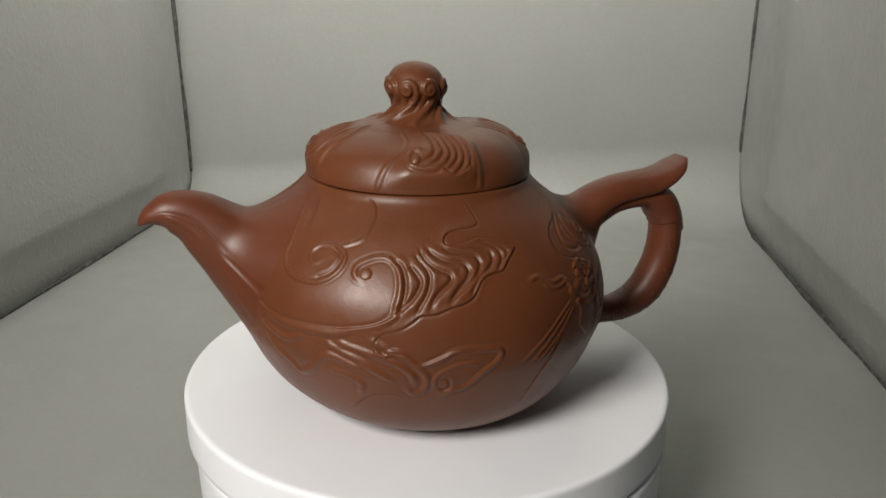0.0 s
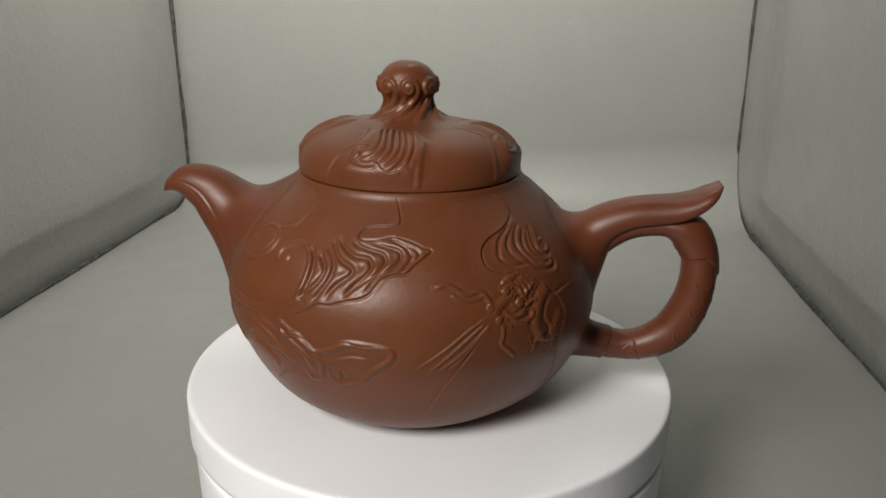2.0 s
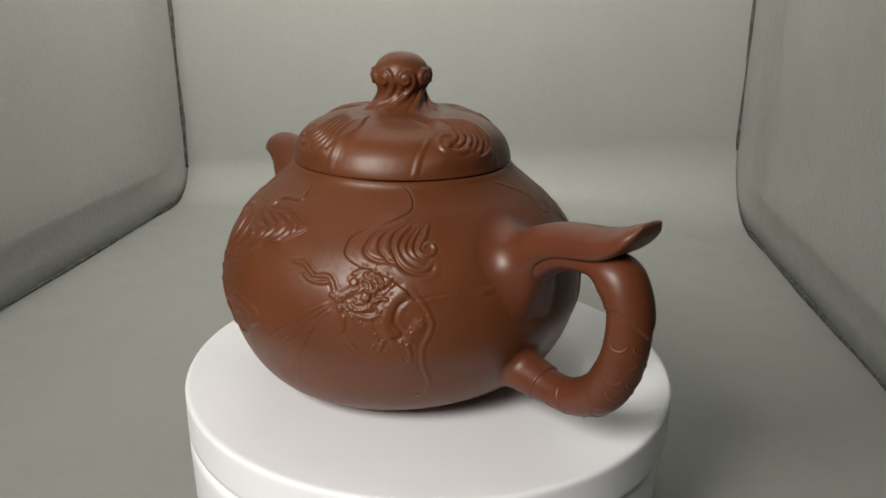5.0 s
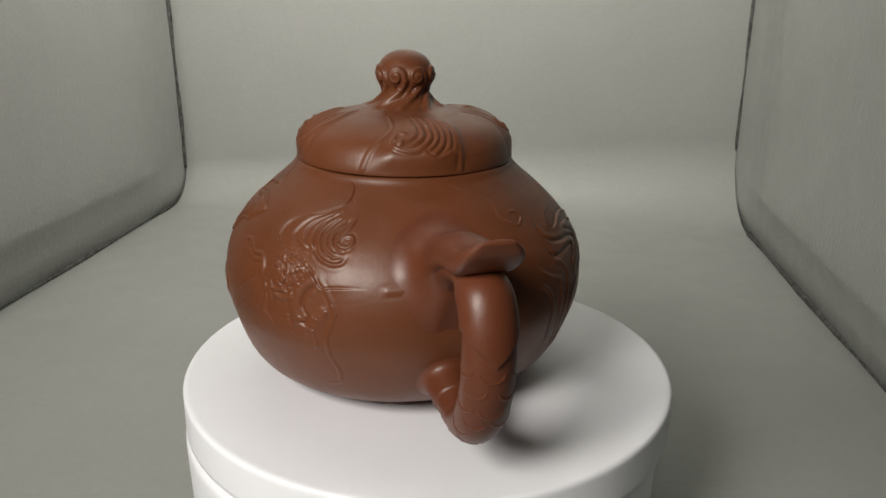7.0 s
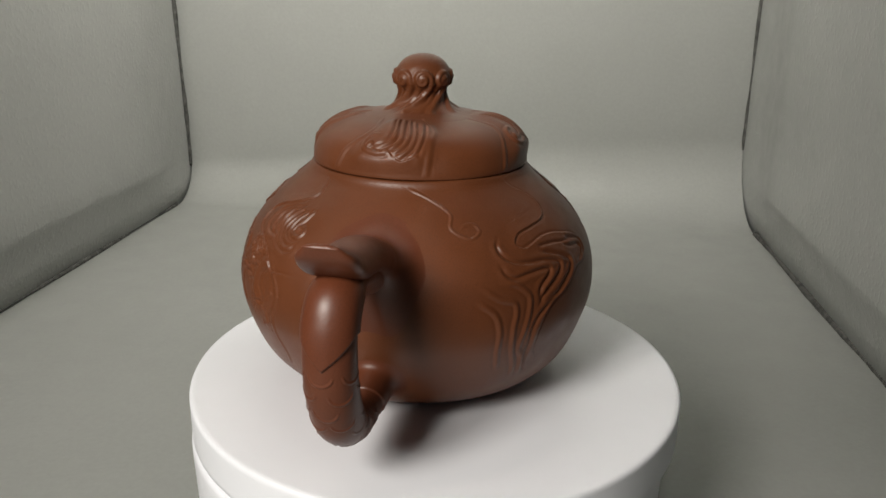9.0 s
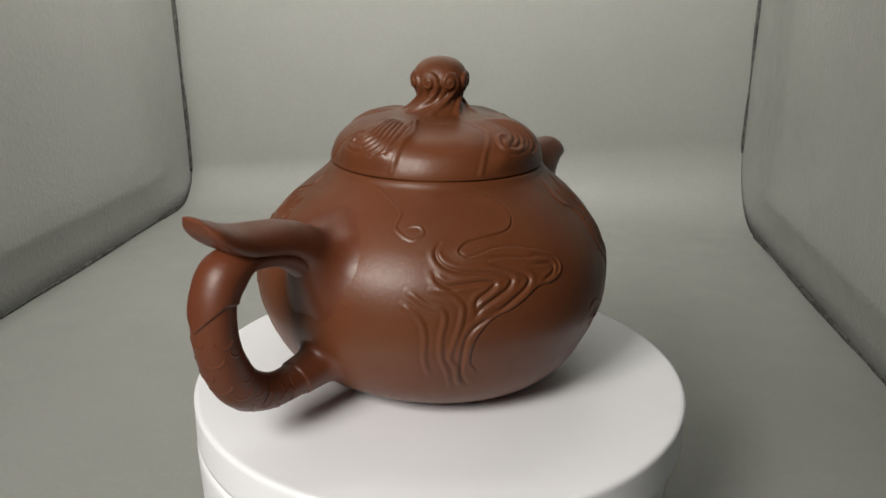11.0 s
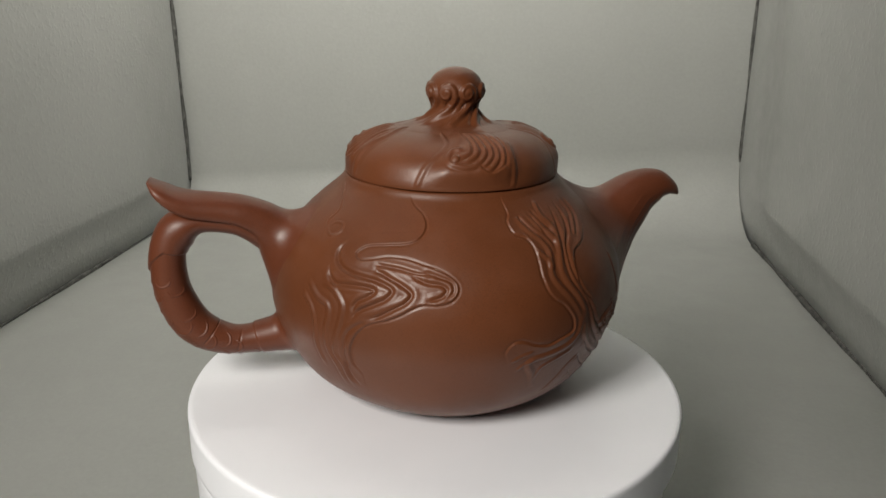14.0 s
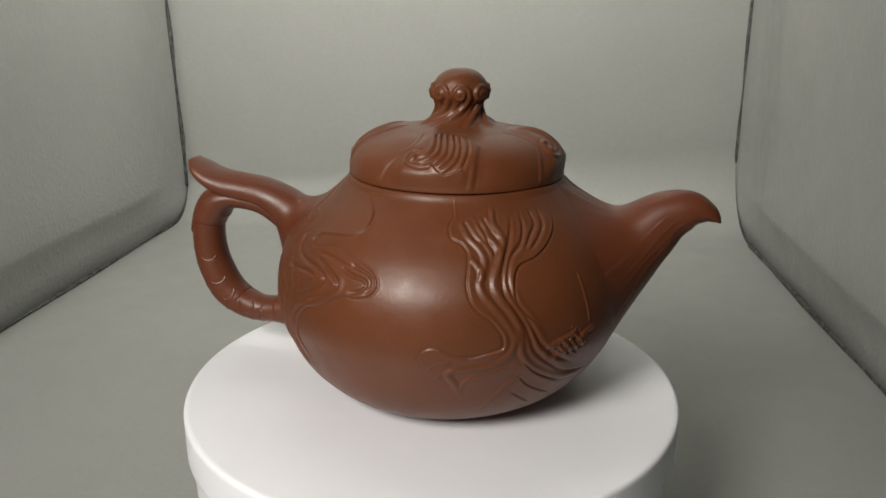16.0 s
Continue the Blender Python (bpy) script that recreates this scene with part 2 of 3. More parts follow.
HANDLE_LOOP = [(41, 34.5, 5, 4.5), (47.5, 40.6, 4.6, 4.86), (53, 45.6, 3.8, 5.04), (59.8, 49.7, 3.2, 5.13), (66.8, 51.2, 3.1, 5.13), (72.2, 51.2, 3.6, 5.4), (76.5, 49.2, 4.9, 5.7), (79.3, 45, 4.704, 5.76), (80.3, 39, 4.896, 5.94), (79.8, 32, 5.088, 5.94), (77.8, 25.6, 5.376, 5.94), (74.3, 19.8, 5.376, 5.76), (68.1, 15.8, 4.8, 5.22), (61.3, 14.5, 4.224, 4.77), (52, 15.4, 4.9, 5.04), (46, 16.4, 6.2, 5.94), (41, 17, 8, 7.2)]

# carved lines on the body, motif by motif: kind, width and height in mm (negative: one steep side), places as (degrees round from the handle, mm up the side)
SCROLL_CURL = (
    ("vine", 0.55, 0.32, [(-162.9, 81.8), (-157.9, 76.8), (-153.7, 70.2), (-152, 65.9), (-148.7, 62.7), (-143.7, 61.1), (-136.9, 61.2), (-132.4, 63), (-129.6, 65.9), (-129.5, 69), (-133.5, 71.2), (-139.1, 71), (-141.9, 69), (-141.3, 66.9), (-138.9, 65.9), (-136.7, 67.3)]),
    ("groove", 0.6, 0.29, [(-137.4, 62.2), (-133.4, 64), (-131.3, 66.3), (-131, 68.9), (-134.1, 70.3)]),
    ("vine", 0.5, 0.25, [(-127.7, 85.8), (-124.4, 82.9), (-123.5, 79.8), (-125.2, 74.4), (-129.2, 72.3), (-133.5, 71.2)]),
    ("scroll", 0.7, 0.45, [(-122.1, 63.2), (-124.7, 64.6), (-124.8, 66.8), (-122.2, 68.5), (-118.7, 69.6), (-115.5, 69.5), (-112.5, 67.6), (-111.3, 64.8), (-111.1, 61.8), (-111.8, 58.3), (-113, 55.4), (-116.8, 53.2)]),
    ("bump", 1.5, 0.55, [(-121.6, 65.2)]),
)
CLOUD_FOLDS = (
    ("groove", 0.62, 0.49, [(-114.2, 69.3), (-111.4, 67.8), (-109.9, 64.7), (-110, 60.5), (-111.6, 56.8)]),
    ("groove", 0.62, 0.49, [(-109, 68.1), (-106.6, 65.8), (-105.5, 63.8), (-106.7, 61.2), (-109.5, 58.3), (-111.5, 56.7)]),
    ("groove", 0.62, 0.49, [(-106.9, 71.3), (-106.1, 69.6), (-104, 67.5), (-102.8, 65.2), (-103.7, 61.3), (-105.6, 58.4), (-107.1, 56.2)]),
    ("groove", 0.62, 0.53, [(-105.7, 72.4), (-104.2, 69.8), (-101.2, 67.3), (-97.1, 65.6), (-97.1, 63.8), (-100.1, 61.6), (-102.2, 59.4), (-103.1, 57.6)]),
    ("groove", 0.62, 0.53, [(-103.7, 72.9), (-101.2, 70.8), (-97.1, 68.8), (-92.6, 68.3), (-91.1, 66.2), (-92.3, 64.1), (-95, 61.9), (-96.7, 60.2), (-98.1, 58.4)]),
)
CLOUD_TIP = (
    ("groove", 0.6, 0.49, [(-98.5, 72.9), (-96.3, 71.5), (-91.9, 70.5), (-88.3, 69.8), (-87.1, 67.7), (-88.7, 65.2), (-92.2, 62.7), (-95.5, 60.6), (-97.4, 58.9)]),
    ("groove", 0.55, 0.45, [(-91.2, 72), (-87.5, 71.6), (-83, 70.6), (-82.6, 68.4), (-84.5, 66.3), (-87.8, 64.6), (-90.6, 61.8), (-92, 59.7)]),
    ("groove", 0.5, 0.41, [(-86, 73.6), (-81.9, 72.1), (-79.3, 69.8), (-79.8, 67.6), (-82.2, 65.5)]),
    ("groove", 0.45, 0.33, [(-81, 72.3), (-77.5, 70.7), (-76.8, 69.5), (-78.9, 67.6)]),
)
CLOUD_EDGE = (
    ("edge", 0.7, -0.49, [(-115.7, 51.5), (-111.3, 52.8), (-108.1, 54.5), (-105.8, 56), (-101.8, 56.4), (-98, 57.6), (-93.5, 58.7), (-91, 60.1), (-89.3, 62.1), (-87.4, 63.9), (-84.2, 64.9), (-80.9, 65.2), (-78.1, 67.3), (-75.1, 69.2), (-73.1, 70.7), (-75.5, 71.4), (-79.9, 73.1), (-85.6, 74.1), (-91.2, 73.1), (-96.6, 73), (-97.4, 74.8), (-95.3, 76.5), (-91.7, 77.3), (-85.9, 77.7), (-83.3, 78.7), (-84.1, 82.4), (-85.6, 85.9)]),
    ("edge", 0.7, -0.38, [(-87.8, 47.3), (-92.8, 47), (-97.2, 47.4), (-101.8, 45.7), (-105.8, 44.4), (-108.9, 45.9), (-112.3, 46.8), (-115.8, 46.5), (-118, 48.2), (-117.6, 50), (-115.7, 51.5)]),
)
SHORE_FOLDS = (
    ("edge", 0.8, -0.38, [(-109.3, 57.5), (-113.7, 55.1), (-118.6, 53.2), (-126.5, 51.7), (-135.8, 51.1), (-146, 50.8), (-154.3, 51.5), (-163.9, 55.7)]),
    ("ridge", 0.8, 0.45, [(-153, 50.3), (-142.9, 49.5), (-136.5, 49.7), (-128.5, 50.1), (-122.8, 51.9)]),
    ("ridge", 0.8, 0.5, [(-155.1, 48), (-150, 46.6), (-144.2, 45.8), (-138.3, 48.3)]),
    ("ridge", 0.9, 0.5, [(-153.4, 45.6), (-149.5, 41.8), (-145, 39.2), (-142.2, 36.8), (-137.5, 39), (-132.9, 43.4), (-128.9, 44.2), (-124.7, 42.7), (-119.1, 41.8)]),
    ("ridge", 0.8, 0.55, [(-131.8, 47.6), (-127.2, 46.1), (-123.1, 44.7), (-118.5, 42.2), (-113.8, 39.4)]),
    ("ridge", 0.8, 0.5, [(-131.3, 40.3), (-127.5, 39.9), (-124, 38.6), (-122.3, 37.2), (-123.4, 34.6)]),
)
SHORE_SCROLLS = (
    ("edge", 0.6, -0.30, [(-127.6, 28.2), (-120.4, 34), (-114.2, 35.5), (-110.2, 34.3)]),
    ("ridge", 0.8, 0.5, [(-128.6, 48.2), (-121.3, 46.8), (-114, 44.9), (-109.1, 42), (-107.8, 38.6)]),
    ("ridge", 0.8, 0.5, [(-119.6, 50), (-113.9, 47.5), (-108.2, 44.4), (-104.8, 40.8), (-105.6, 36.7), (-108.7, 35.7), (-110.1, 37.6)]),
    ("ridge", 0.7, 0.5, [(-117.5, 51.2), (-117.7, 48.8), (-116.1, 46.4), (-112, 47.4), (-108.2, 45.3), (-105, 44.2), (-100.9, 45.5), (-96.8, 47.5), (-89.3, 47.3), (-84.9, 46.2), (-85.7, 43.7), (-89.8, 40.9), (-93.9, 37.3), (-98.8, 36), (-103.1, 32.4)]),
    ("ridge", 0.55, 0.4, [(-90.7, 43.6), (-95.5, 43.8), (-100.2, 42.4), (-102.6, 40.2), (-102.9, 37.6)]),
    ("groove", 0.5, 0.33, [(-101.3, 39.8), (-99.2, 39.7), (-98.8, 37.4), (-100.2, 36.5), (-101.5, 37.4)]),
)
FLAME_EDGE = (
    ("edge", 0.7, -0.45, [(-25.3, 56.1), (-31.1, 55.7), (-35.9, 55.3), (-38.9, 57.8), (-43.3, 60.5), (-47.9, 61.9), (-51.8, 62.9), (-55.8, 64.7), (-57.1, 66.8), (-56.1, 70.1), (-52, 72.7), (-46.2, 74.3), (-40.4, 76.3), (-35.5, 79.1), (-35.7, 83.3), (-39.2, 85.6)]),
    ("ridge", 0.9, 0.25, [(-6.9, 58.2), (-13.2, 56.4), (-18.2, 55.8)]),
    ("vine", 0.5, 0.4, [(-29.8, 74.9), (-31.6, 71), (-33.3, 69.1), (-34.2, 67.1), (-32.7, 66), (-30.5, 66.1), (-29.1, 67.5), (-30, 69), (-32.3, 68.7), (-32.8, 67.3)]),
)
FLAME_FOLDS = (
    ("groove", 0.55, 0.41, [(-39.2, 75.7), (-47.4, 72.1), (-50.6, 68.3), (-50.1, 66.1), (-46.8, 64.6), (-41.4, 64.2)]),
    ("groove", 0.55, 0.41, [(-38.4, 75.1), (-45.1, 71.2), (-46.3, 68), (-44.3, 65.6), (-41.3, 63.7)]),
    ("groove", 0.6, 0.45, [(-35.9, 75.3), (-41, 72.2), (-42.5, 69), (-41.1, 65.3), (-38.6, 62.6), (-34.4, 61.4), (-31.2, 62), (-29.9, 63.9)]),
    ("groove", 0.6, 0.45, [(-34.7, 74.1), (-38.7, 70.8), (-39.9, 68.1), (-38.1, 65.1), (-34.5, 63.2), (-30.9, 63.6)]),
    ("groove", 0.55, 0.41, [(-33.3, 73.6), (-36.2, 70.9), (-37.6, 67.7), (-36.1, 65.6), (-32.9, 64.4), (-29.9, 65.1)]),
    ("groove", 0.5, 0.37, [(-31.9, 73.6), (-34.8, 70), (-35.4, 67.4), (-33.7, 65.5), (-31.3, 65.1)]),
)
TRUNK_EDGE = (
    ("edge", 0.75, -0.45, [(52, 30.2), (51.7, 33.6), (49.5, 36.7), (49.1, 40.1), (49.6, 42.8), (51, 45.7), (53.4, 48.4), (56.5, 50.1), (60.3, 51.3), (64.1, 53), (67.1, 54.7), (70.1, 55.8), (74, 55.9), (77.6, 56.8), (79.5, 58.8), (79.3, 60.9), (77.2, 62.7), (73.9, 64.2), (69.6, 65.3), (63.3, 66.6), (57, 66.6), (51.7, 65.4), (47.7, 64.9), (45.4, 66.4), (46.3, 67.9), (49.1, 69.4), (55.8, 70.4), (62.5, 71.3), (66.1, 73.1), (67.4, 76.5), (65.1, 79.9), (59.4, 83.2), (56.5, 86.3)]),
)
TRUNK_FOLDS = (
    ("groove", 0.62, 0.53, [(39.6, 68.8), (38.3, 66.5), (39.5, 64), (43, 62), (48.6, 61), (55, 60.5), (59.4, 59.5), (60.9, 58.2), (59.1, 56.1), (55.3, 54.2), (51.4, 52.1), (49.6, 49.7)]),
    ("groove", 0.62, 0.53, [(37.8, 61.4), (39.1, 59.3), (42.1, 57.9), (46.7, 58.2), (52, 58.5), (55.5, 58), (54.1, 56.4), (51, 54.6), (49.9, 52.9), (50.1, 51.2)]),
    ("groove", 0.62, 0.53, [(54.3, 63.1), (59, 61.6), (63.4, 60.1), (66.5, 58.2), (65.4, 56), (61.7, 53.8), (57.6, 51.6), (54.8, 50.8)]),
    ("groove", 0.5, 0.41, [(53.9, 64.5), (61.1, 64.2), (66.3, 63.4), (71.4, 62.9)]),
    ("groove", 0.55, 0.45, [(65.5, 62.8), (70.6, 61.1), (74.7, 60.7), (76.5, 59.4), (75, 57.7), (71.6, 56.7)]),
)
TRUNK_LEGS = (
    ("groove", 0.55, 0.41, [(68.8, 64.2), (73.9, 62.7), (77.7, 61.4), (78.4, 59.2), (76.6, 57.4)]),
    ("ridge", 0.7, 0.40, [(37.3, 57.1), (41.6, 56.4), (45, 54.1), (46.2, 52.1), (45.7, 48.3), (44.5, 44.3), (43.4, 38.9), (45.5, 35.4), (46.4, 31.2), (47.4, 27.7)]),
    ("ridge", 0.7, 0.40, [(30.7, 56.6), (36.3, 53.3), (40.6, 51.9), (41.4, 49.1), (40.6, 45.1), (40.9, 39.2), (43.1, 33.7), (44.4, 28.1)]),
    ("ridge", 0.7, 0.40, [(29.4, 53.3), (34.3, 49.9), (36.1, 45.6), (36.2, 38.8), (37.6, 33.1)]),
    ("groove", 0.6, 0.41, [(54.9, 50.1), (50.9, 48.1), (48.4, 45.8), (47.2, 42.9), (46.9, 37.8), (47.2, 32.8), (49.7, 28.6)]),
)
FALL_EDGE = (
    ("edge", 0.75, -0.45, [(100.8, 85.3), (101.6, 80.3), (100, 77.7), (100.9, 74.3), (104.9, 72.4), (106.7, 69.5), (106.5, 65), (106.2, 61.4), (107.3, 57.3), (109.6, 54.8), (112.4, 53), (115.1, 50), (116.4, 47.7), (116.1, 45), (111.5, 43.8), (107, 42.9), (102.5, 43.7), (98.6, 45.2), (95.6, 45.1), (93.8, 43), (94.5, 40.4)]),
    ("edge", 0.75, -0.45, [(125.7, 50.3), (120.7, 55.1), (119.4, 58.7), (120.1, 62.9), (122.7, 65.9), (128.3, 67.4), (134.2, 70), (140.8, 74.2), (144.9, 78.4)]),
)
FALL_RIDGES = (
    ("ridge", 0.8, 0.48, [(104.4, 77.7), (106.6, 74.3), (110.2, 71), (111.7, 67.8), (110.7, 64.2), (109.7, 61.3), (110.9, 58.5), (114.2, 54.9), (117.4, 51.2), (119.4, 47.7), (118.6, 43.7), (114.9, 41.1), (108.8, 40), (102.7, 39.3), (101.7, 37.6), (103.7, 34.5), (105.7, 29.8)]),
    ("ridge", 0.8, 0.48, [(109.2, 79.7), (113.1, 74.2), (116.6, 71.6), (116.8, 68.4), (114.8, 64.7), (113.8, 61.2), (115.2, 57.6), (118.2, 54), (120.3, 50.2), (121.1, 46.5), (122.3, 42.4), (126.5, 38.1), (137, 32.3), (147.7, 30.3)]),
    ("ridge", 0.7, 0.44, [(107.2, 68.3), (109.7, 65.6), (110.2, 63.2)]),
    ("ridge", 0.7, 0.44, [(117.8, 83), (117, 78.3), (118.9, 74.7), (118.3, 70.7), (115.6, 67.4)]),
)
FALL_GROOVES = (
    ("groove", 0.6, 0.45, [(124.8, 79.6), (121.8, 73.7), (118.6, 68.3), (116.5, 63.2), (116.6, 58.9), (119.1, 54.9), (122.3, 50.7), (124.1, 46.8), (126.4, 42.6), (132.4, 37.7), (140, 33.3), (155.1, 29.8)]),
    ("groove", 0.6, 0.45, [(129.7, 81), (128.6, 76.6), (125.4, 71.8), (120.5, 68.1), (118.3, 63.8), (118.1, 60.2), (119.9, 55.9), (122.3, 52.9), (124.9, 49), (127.8, 44.7), (133.5, 40.2), (140.7, 36.3)]),
    ("groove", 0.5, 0.37, [(105.5, 79.1), (108.1, 75.1), (110.1, 72.9)]),
    ("groove", 0.5, 0.37, [(111.3, 78.5), (113.8, 72.8), (115.6, 68.9)]),
    ("groove", 0.5, 0.37, [(113.3, 80.2), (115.2, 76.1), (117.4, 73.1)]),
    ("groove", 0.5, 0.37, [(134.7, 81.1), (134.1, 76.9), (129.4, 73), (126.3, 70)]),
    ("groove", 0.5, 0.37, [(139.4, 81), (137.9, 76.5), (133.1, 72.6), (128.2, 69.5)]),
)
FALL_FOOT = (
    ("edge", 0.7, -0.38, [(136.2, 26.1), (127, 31.1), (122.5, 35.2)]),
    ("edge", 0.7, -0.38, [(129.4, 23.9), (121.7, 29.6)]),
    ("edge", 0.7, -0.41, [(138.4, 30), (128.4, 35.2), (122.5, 40.3)]),
    ("ridge", 0.5, 0.28, [(95.7, 39.8), (98.8, 41.2), (101.8, 41.8)]),
    ("ridge", 0.5, 0.28, [(98, 36.8), (100.4, 38.5), (102.7, 39.3)]),
    ("ridge", 0.5, 0.28, [(105.2, 32.3), (106.4, 35.5), (109.1, 36.9), (113.8, 38.1), (117.7, 39.2)]),
    ("ridge", 0.5, 0.28, [(111.7, 25), (115.5, 29), (118.9, 33.2), (122.7, 35.8)]),
)
DRAGON_WHISKERS = (
    ("ridge", 0.6, 0.45, [(-73.3, 61.5), (-69.8, 62), (-67.2, 60.9), (-64.7, 59.5), (-60.9, 59.8), (-59.1, 58.9), (-58, 57), (-56.4, 55.9)]),
    ("ridge", 0.55, 0.35, [(-68.7, 59.8), (-66.2, 58.5), (-63.1, 58.1), (-59.4, 58.6)]),
    ("ridge", 0.55, 0.34, [(-55, 51.4), (-55, 48.7), (-55.6, 46.6), (-53.7, 44.8), (-51.6, 42.8)]),
)
DRAGON_BREATH = (
    ("ridge", 0.4, 0.3, [(-58.8, 53.8), (-64.5, 51), (-71.2, 46.5), (-78.8, 41.6)]),
    ("ridge", 0.4, 0.3, [(-58.8, 53.2), (-66.7, 47.6), (-75.7, 40.5)]),
    ("ridge", 0.4, 0.3, [(-58.3, 52.6), (-65.3, 46.3), (-73.3, 40.6)]),
    ("ridge", 0.4, 0.3, [(-58.1, 52.1), (-63.8, 46.7), (-69.8, 41.4)]),
    ("edge", 0.5, -0.26, [(-57.8, 51.9), (-62.3, 47.6), (-67, 41.7), (-71.9, 34.6), (-75.8, 26.7)]),
)
DRAGON_HEAD = (
    ("snout", 1.0, 0.42, [(-57.6, 54), (-55.7, 55.7), (-53.4, 56.9), (-50.7, 57.9)]),
    ("bump", 1, 0.5, [(-58.2, 55.7)]),
    ("bump", 0.9, 0.5, [(-56, 52.6)]),
    ("bump", 1.2, 0.8, [(-52.7, 59.1)]),
    ("bump", 1.3, 0.85, [(-49, 55.8)]),
    ("groove", 0.3, 0.35, [(-54.1, 59.1), (-52.6, 60.3), (-51.2, 59), (-52.5, 57.9), (-53.9, 58.6)]),
    ("groove", 0.3, 0.35, [(-50.6, 55.9), (-49.2, 57.3), (-47.5, 56), (-48.5, 54.4), (-50.4, 55.1)]),
    ("mane", 0.42, 0.55, [(-50.5, 60.1), (-48.2, 59.2), (-47.7, 57.1)]),
    ("mane", 0.42, 0.55, [(-49.3, 60.8), (-46.6, 59.6), (-46.1, 57.7)]),
    ("mane", 0.42, 0.55, [(-47.7, 61.3), (-45, 60), (-44.6, 58.4)]),
    ("horn", 0.5, 0.5, [(-47.4, 56.8), (-44.9, 58.4), (-42.9, 59.3)]),
    ("horn", 0.5, 0.5, [(-47.3, 54.7), (-44.9, 55.5), (-43.5, 55.5)]),
    ("mane", 0.55, 0.5, [(-52.9, 60.9), (-50.8, 61.8), (-48.4, 62.1)]),
    ("mane", 0.55, 0.5, [(-53.8, 53.6), (-51.4, 52.6), (-48, 53.2)]),
    ("mane", 0.6, 0.5, [(-52.1, 51.7), (-48.5, 50.9), (-45.9, 51.7), (-45.1, 53.5)]),
    ("bump", 3, 0.3, [(-50.2, 55.2)]),
    ("bump", 2.4, 0.4, [(-50.9, 61.1)]),
)
DRAGON_COIL = (
    ("coil", 1.3, 0.6, [(-37.4, 57.9), (-41, 56), (-43.1, 53.5), (-44.1, 50.2), (-43.2, 47.4), (-41.1, 45.9)]),
    ("groove", 0.5, 0.32, [(-37.8, 55.7), (-40.5, 53.6), (-41.4, 50.7), (-40.6, 49.1), (-39.4, 47.5), (-40.3, 46.1), (-42.6, 46.2)]),
    ("claw", 1.4, 0.38, [(-34.1, 50.5), (-36.2, 47.7), (-38.1, 45.1)]),
    ("claw", 0.5, 0.3, [(-38.1, 45.1), (-37.7, 42.9), (-37.2, 40.8), (-38.1, 39.3)]),
    ("claw", 0.5, 0.3, [(-43.7, 46), (-44.7, 44.6), (-45.5, 42.9)]),
    ("claw", 0.5, 0.3, [(-43.1, 45.8), (-40.3, 44.6), (-38.4, 44.5)]),
    ("ridge", 0.6, 0.28, [(-37.4, 26.6), (-33.1, 28.1), (-32, 32.5), (-33.9, 38), (-34.1, 43.2), (-32.5, 46.7), (-31.7, 50.1), (-33.4, 53.8), (-36.6, 57.3)]),
)
VINE_AND_WATER_DRAGON = (
    ("vine", 0.4, 0.25, [(7.1, 84.9), (16.8, 81.7), (24.2, 77.2), (23.7, 73.1), (26.3, 70.9), (30.5, 69.5), (33.8, 71.3), (32.5, 73.4), (29, 73.4), (27.2, 72.2)]),
    ("whisker", 0.4, 0.3, [(142.8, 61.5), (143.1, 57), (144.1, 52.2), (145.1, 47.2)]),
    ("horn", 0.7, 0.45, [(129, 42.8), (133.5, 44.5), (139.6, 45.7)]),
    ("horn", 0.7, 0.45, [(131.6, 39.9), (137.2, 41.6), (144, 42.2)]),
    ("snout", 0.7, 0.45, [(140.1, 43.1), (143.2, 44.8), (146.9, 45.7)]),
    ("bump", 3, 0.6, [(135.8, 43.1)]),
    ("bump", 2.4, 0.5, [(142.3, 43.6)]),
    ("mane", 0.4, 0.45, [(133.3, 43.5), (135.4, 41.4), (136.8, 39.7)]),
    ("mane", 0.4, 0.45, [(135.1, 44.4), (137.2, 42.2), (139.4, 39.7)]),
    ("mane", 0.4, 0.45, [(137.1, 45), (139.2, 42.8), (141.4, 40.5)]),
    ("mane", 0.4, 0.45, [(139.1, 45.7), (141.3, 43.6), (143.5, 41.3)]),
)
BODY_RELIEF = SCROLL_CURL + CLOUD_FOLDS + CLOUD_TIP + CLOUD_EDGE + SHORE_FOLDS + SHORE_SCROLLS + FLAME_EDGE + FLAME_FOLDS + TRUNK_EDGE + TRUNK_FOLDS + TRUNK_LEGS + FALL_EDGE + FALL_RIDGES + FALL_GROOVES + FALL_FOOT + DRAGON_WHISKERS + DRAGON_BREATH + DRAGON_HEAD + DRAGON_COIL + VINE_AND_WATER_DRAGON
